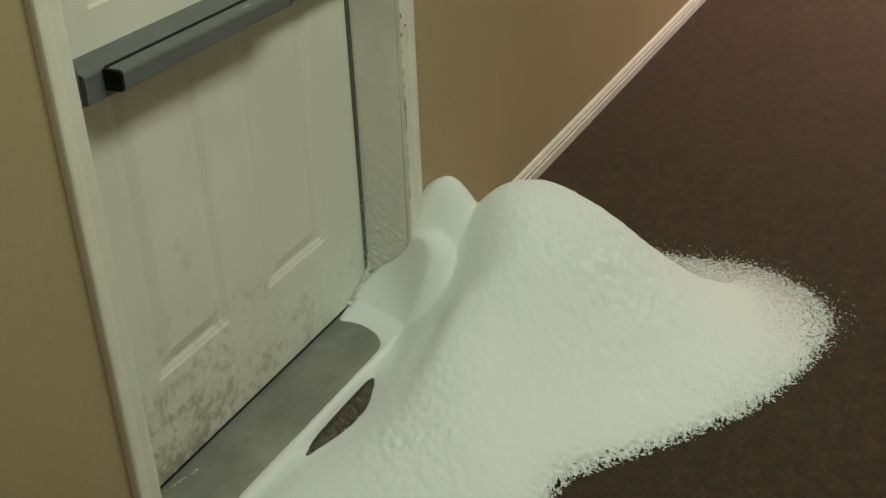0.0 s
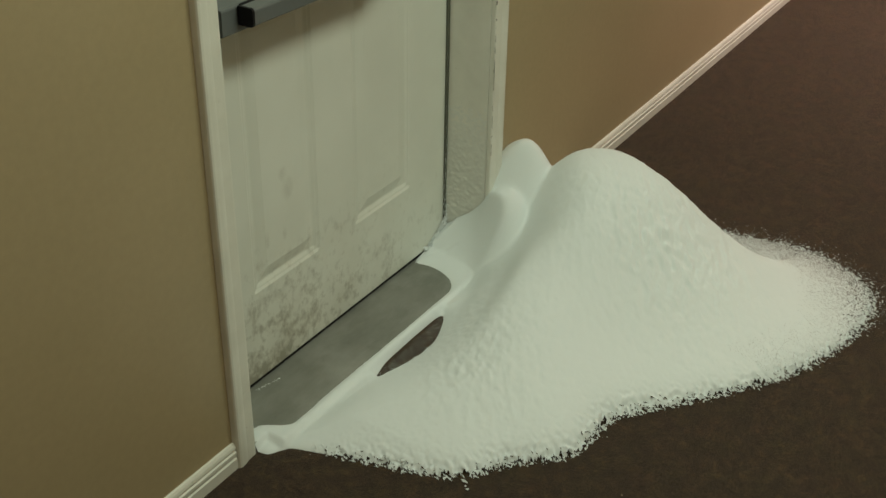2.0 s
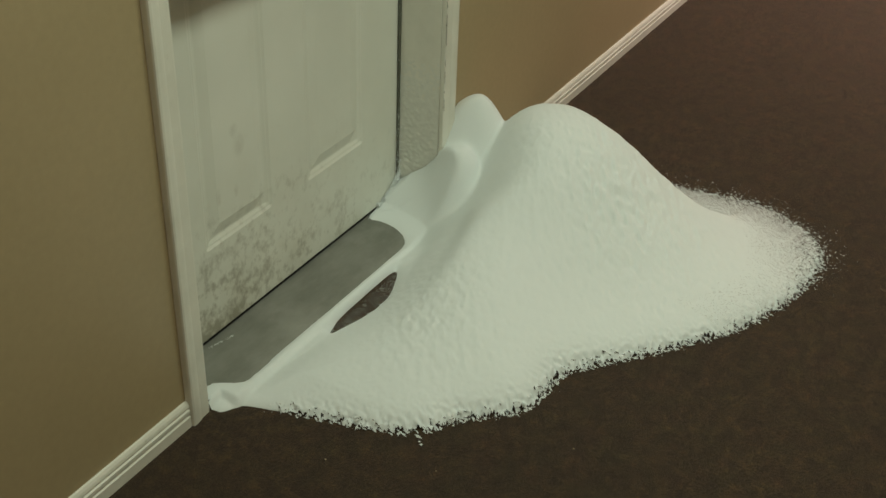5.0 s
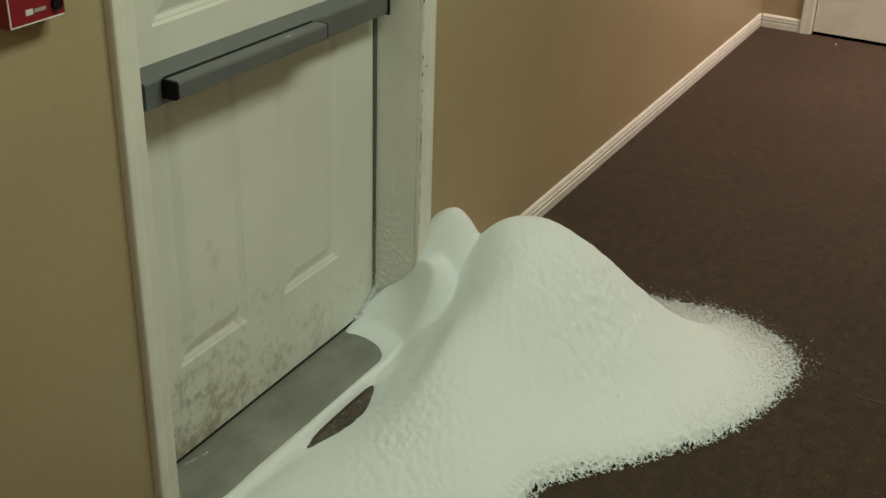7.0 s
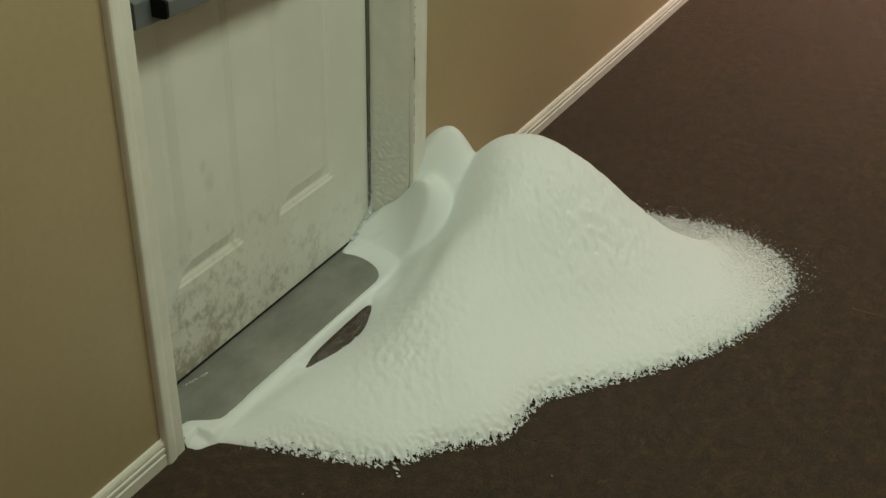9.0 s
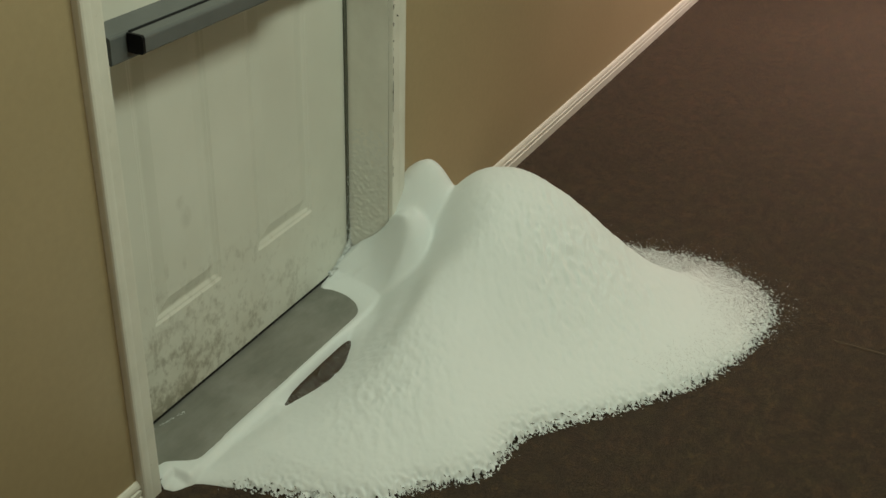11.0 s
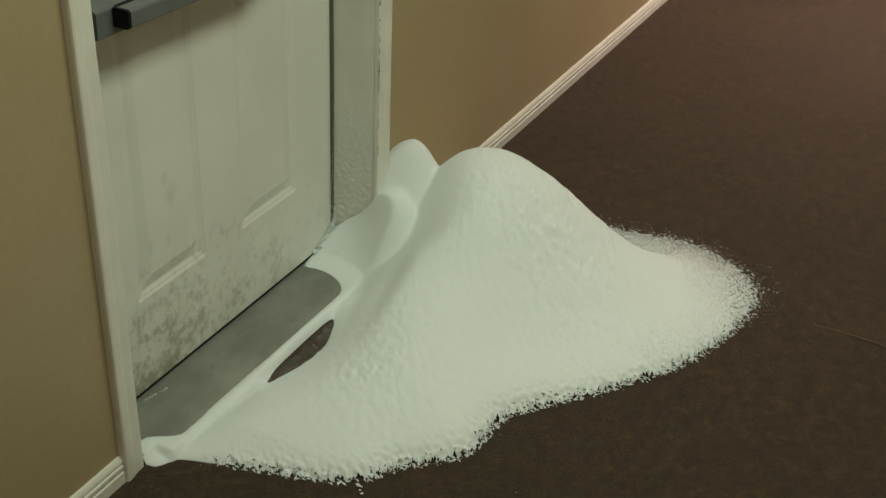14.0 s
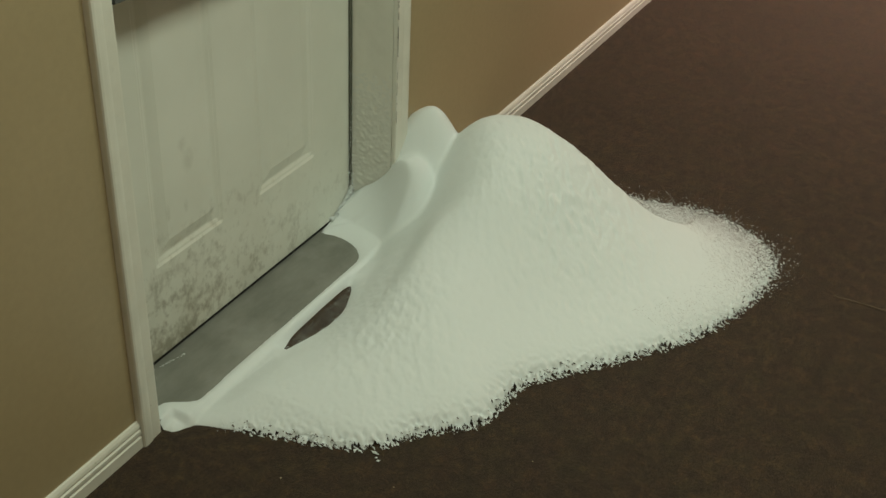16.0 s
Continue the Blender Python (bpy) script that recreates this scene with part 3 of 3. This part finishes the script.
def build_drift():
    step = 0.0032
    xs, ys = np.arange(0.0, 1.46, step), np.arange(-0.965, 0.1171, step)
    gx, gy = np.meshgrid(xs, ys)
    shape = gx.shape
    xy = np.stack([gx.ravel(), gy.ravel()], 1)
    d = np.minimum(signed(xy, FOOT), -signed(xy, HOLE))
    near = np.nonzero((d > -0.03) & ~((xy[:, 0] > W - 0.001) & (xy[:, 1] > -0.001)))[0]
    p, dn = xy[near], d[near]
    open_edge = np.clip((-0.11 - p[:, 1]) / 0.06, 0.04, 1)          # smooth towards the threshold, frayed on the carpet
    fray = np.zeros(len(p))
    rim = np.nonzero(dn < 0.05)[0]
    fray[rim] = 0.013 * wobble(p[rim], 95, 3.1, 2) + 0.010 * wobble(p[rim], 210, 7.7, 1)
    ragged = dn + fray * open_edge - 0.004 * open_edge
    lip = 0.008 * (1 - np.exp(-np.clip(ragged, 0, None) / 0.009))
    h = lip + drift_height(p, dn) * (1 - np.exp(-np.clip(ragged, 0, None) / 0.012))
    rough = np.exp(-np.clip(dn, 0, None) / 0.045) * 0.0042 * open_edge + 0.0001
    ripple = 0.0080 * hump(p, (0.95, -0.44), -130, 0.32, 0.2, 0.24, 0.20, 2) + 0.0038 * hump(p, (0.40, -0.30), 20, 0.24, 0.18, 0.15, 0.18, 2) + 0.0003
    turned = np.stack([p[:, 0] * 0.55 - p[:, 1] * 0.84, (p[:, 0] * 0.84 + p[:, 1] * 0.55) * 0.5], 1)
    h = h + rough * wobble(p, 110, 9.0) * (ragged > 0.001) + ripple * wobble(turned, 66, 5.0, 2)
    z, keep = np.zeros(len(xy)), np.zeros(len(xy), bool)
    z[near] = ground(p) * np.clip(1 - h / 0.035, 0, 1) + np.maximum(h, 0) - 0.0008 + 2.5 * np.minimum(ragged, 0)
    keep[near] = ragged > np.where(open_edge < 0.5, -0.0065, -0.001)
    z, keep = z.reshape(shape), keep.reshape(shape)
    SURFACE.update(z=np.where(keep, np.maximum(z, 0.0), 0.0), step=step, x0=xs[0], y0=ys[0])
    index = -np.ones(shape, int)
    index[keep] = np.arange(keep.sum())
    verts = np.stack([gx[keep], gy[keep], z[keep]], 1)
    ok = keep[:-1, :-1] & keep[1:, :-1] & keep[:-1, 1:] & keep[1:, 1:]
    faces = np.stack([index[:-1, :-1][ok], index[:-1, 1:][ok], index[1:, 1:][ok], index[1:, :-1][ok]], 1)
    me = bpy.data.meshes.new("snow_drift")
    me.from_pydata(verts.tolist(), [], faces.tolist())
    me.materials.append(SNOW)
    me.polygons.foreach_set("use_smooth", [True] * len(faces))
    return tagged(new("snow_drift", me), "white powdery snow drift blown in on the brown carpet", "snow drift")


drift = build_drift()


def clumps(name, places, mat, seed, heading=None, stretch=1.0):
    """Small irregular grains, each a stretched octahedron out of true, joined; with a heading they lie as the pile does."""
    r = random.Random(seed)
    verts, faces = [], []
    for x, y, z, s in places:
        k, turn, long = len(verts), r.uniform(0, math.tau) if heading is None else r.gauss(heading, 0.5), r.uniform(0.9, 2.2) * stretch
        c, q = math.cos(turn), math.sin(turn)
        for dx, dy, dz in ((1, 0, 0), (0, 1, 0), (-1, 0, 0), (0, -1, 0), (0, 0, 1), (0, 0, -1)):
            m = s * r.uniform(0.6, 1.2)
            u, v = dx * m * long, dy * m
            verts.append((x + u * c - v * q, y + u * q + v * c, z + dz * m * 0.8 + dx * r.uniform(-.4, .6) * s))
        for a, b in ((0, 1), (1, 2), (2, 3), (3, 0)):
            faces += [(k + a, k + b, k + 4), (k + b, k + a, k + 5)]
    me = bpy.data.meshes.new(name)
    me.from_pydata(verts, [], faces)
    me.materials.append(mat)
    return new(name, me)


rng = random.Random(11)
PILE = radians(-118)                 # the way the carpet pile leans
cand = np.array([(rng.uniform(0.0, 1.60), rng.uniform(-1.06, -0.06)) for _ in range(120000)])
dd = np.minimum(signed(cand, FOOT), -signed(cand, HOLE))


def lobe(x, y):
    """How far a place belongs to the thin outer end of the drift."""
    return max(0.0, min(1.0, (x - 1.02) / 0.25)) * (1 if y < -0.35 else 0)


dust, flakes, tufts = [], [], []
for (x, y), e in zip(cand, dd):
    if y > -0.10:
        continue
    thin = lobe(x, y)
    reach = 0.0035 + 0.012 * thin
    if -6 * reach < e < 0.004 and rng.random() < math.exp(-abs(min(e, 0)) / reach) * (0.25 + 0.3 * thin):
        s = rng.uniform(0.0006, 0.0016)
        dust.append((x, y, s * 0.5, s))
    if thin > 0.3 and -0.09 < e < 0 and rng.random() < 0.55 * thin * math.exp(e / 0.028):
        dust.append((x, y, 0.0003, rng.uniform(0.0003, 0.0007)))
    if -1.6 * reach < e < 0.020 and rng.random() < 0.30 * math.exp(-abs(min(e, 0)) / reach):
        s = rng.uniform(0.0014, 0.0030) * (0.7 if e < -0.006 else 1)
        flakes.append((x, y, s * 0.3 + 0.85 * surface(x, y), s))
    wide = 0.022 + 0.085 * thin
    if -0.006 < e < wide and y < -0.12 and rng.random() < (0.36 + 0.12 * thin) * (1 - abs(e - 0.004) / wide) ** 1.5:
        s = rng.uniform(0.0008, 0.0020) * (1 - 0.35 * thin)
        tufts.append((x, y, surface(x, y) + 0.0003, s))
# fine grey-brown grains added to darken the outer end of the drift
fine = np.array([(rng.uniform(0.80, 1.42), rng.uniform(-0.93, -0.40)) for _ in range(140000)])
tone_grains = []
for (x, y), e in zip(fine, signed(fine, FOOT)):
    wide = 0.12 + 0.14 * lobe(x, y)
    if 0 < e < wide and rng.random() < 0.95 * (0.25 + 0.75 * lobe(x, y)) * (1 - e / wide) ** 0.8:
        tone_grains.append((x, y, surface(x, y) + 0.0002, rng.uniform(0.0003, 0.00055)))
for (x, y), e in zip(cand, signed(cand, HOLE)):
    if e > -0.004 and rng.random() < 0.9:
        for _ in range(4):
            dust.append((x + rng.uniform(-.004, .004), y + rng.uniform(-.004, .004), 0.0004, rng.uniform(0.0002, 0.0005)))
tagged(clumps("snow_crumbs", dust, SNOW, 2), "loose white snow grains scattered round the drift's edge", "snow", kind="stuff")
tagged(clumps("snow_flakes", flakes, SNOW, 6, PILE, 1.7), "white snow clinging to the carpet pile at the drift's edge", "snow", kind="stuff")
tagged(clumps("lobe_grains", tone_grains, GRAIN_GREY, 12, PILE, 1.6), "fine grey-brown grains over the outer end of the snow", "carpet pile", kind="stuff")
tagged(clumps("carpet_tufts", tufts, CARPET, 3, PILE, 2.2), "brown carpet pile showing through the thin snow edge", "carpet pile", kind="stuff")

# frost grown on the jamb beside the drift
bm = bmesh.new()
ny, nz = 44, 150
rows = []
for j in range(nz + 1):
    z = 0.03 + 0.47 * j / nz
    row = []
    for i in range(ny + 1):
        y = 0.002 + 0.110 * i / ny
        n = noise.fractal((y * 75, z * 190, 2.2), 0.6, 2.0, 4)
        grow = max(0.0, 1 - max(0.0, z - 0.12) / 0.36)
        t = 0.0022 * grow * (0.95 + 0.9 * n) - 0.0006
        row.append(bm.verts.new((W - t, y, z)))
    rows.append(row)
for j in range(nz):
    for i in range(ny):
        bm.faces.new((rows[j][i], rows[j][i + 1], rows[j + 1][i + 1], rows[j + 1][i]))
tagged(part("frost", bm, FROST, None, smooth=True), "rough white frost grown on the door jamb", "frost", kind="stuff")
pts = []
for _ in range(420):
    z = 0.06 + 0.50 * rng.random() ** 2.6
    pts.append((W - 0.004 + rng.choice((-0.006, 0.003)) + rng.uniform(-0.003, 0.003), 0.110 + rng.uniform(-0.005, 0.006), z,
                rng.uniform(0.0005, 0.0024) * max(0.25, 1.15 - 2.0 * z)))
for _ in range(300):
    u = rng.random()
    pts.append((0.80 + 0.1 * u, 0.114 + rng.uniform(-0.007, 0.003), 0.026 + 0.055 * u * u + rng.uniform(-0.006, 0.012), rng.uniform(0.001, 0.0038)))
for _ in range(34):
    u = rng.random()
    pts.append((0.12 + 0.075 * u, 0.107 - 0.018 * u + rng.gauss(0, 0.0018), 0.0198, rng.uniform(0.0008, 0.0017)))
for _ in range(26):
    u = rng.random()
    pts.append((0.02 + 0.10 * u, 0.110 + rng.gauss(0, 0.002), 0.0203, rng.uniform(0.0007, 0.0018)))
tagged(clumps("frost_flakes", pts, SNOW, 5), "white frost flakes along the door's weather strip", "frost", kind="stuff")


# ---- small litter on the carpet ----
def tube(name, points, radius, mat):
    cu = bpy.data.curves.new(name, "CURVE")
    cu.dimensions, cu.bevel_depth, cu.bevel_resolution = "3D", radius, 1
    sp = cu.splines.new("NURBS")
    sp.points.add(len(points) - 1)
    for q, p in zip(sp.points, points):
        q.co = (*p, 1)
    sp.use_endpoint_u, sp.order_u = True, 3
    cu.materials.append(mat)
    return new(name, cu)


tagged(tube("thread", [(1.182, -1.060, 0.002), (1.172, -1.068, 0.003), (1.178, -1.09, 0.003), (1.179, -1.13, 0.002), (1.177, -1.18, 0.003),
                       (1.172, -1.226, 0.003), (1.150, -1.252, 0.003), (1.122, -1.245, 0.003), (1.112, -1.265, 0.003), (1.13, -1.30, 0.003), (1.165, -1.285, 0.003)],
            0.0011, STRAW), "thin tan thread curled on the brown carpet", "thread")
for x, y, s in ((0.004, -0.286, 0.0022), (0.090, -0.480, 0.0015), (-0.061, -0.488, 0.0028), (-0.092, -0.509, 0.0030), (-0.086, -0.519, 0.0030),
                (-0.043, -0.540, 0.0018), (-0.020, -0.646, 0.0055), (0.116, -0.850, 0.0030), (0.124, -0.858, 0.0022), (0.286, -0.676, 0.0018), (0.555, -0.610, 0.0018), (4.008, -0.383, 0.007)):
    tagged(clumps("crumb", [(x, y, s * 0.6, s)], CRUMB, int(100 * s * 1e3)), "small pale crumb lying on the brown carpet", "crumb", "crumbs on the carpet")
tagged(clumps("snow_lump", [(0.150, -0.402, 0.004, 0.005), (0.141, -0.412, 0.003, 0.004), (0.135, -0.420, 0.003, 0.003)], SNOW, 8),
       "small stuck-together lump of snow at the drift's edge", "snow lump")
tagged(clumps("grit", [(0.121, -0.292, surface(0.121, -0.292) + 0.001, 0.0042), (0.126, -0.287, surface(0.126, -0.287) + 0.001, 0.0026)], BLACK, 9), "dark speck of grit in the snow's edge", "grit")
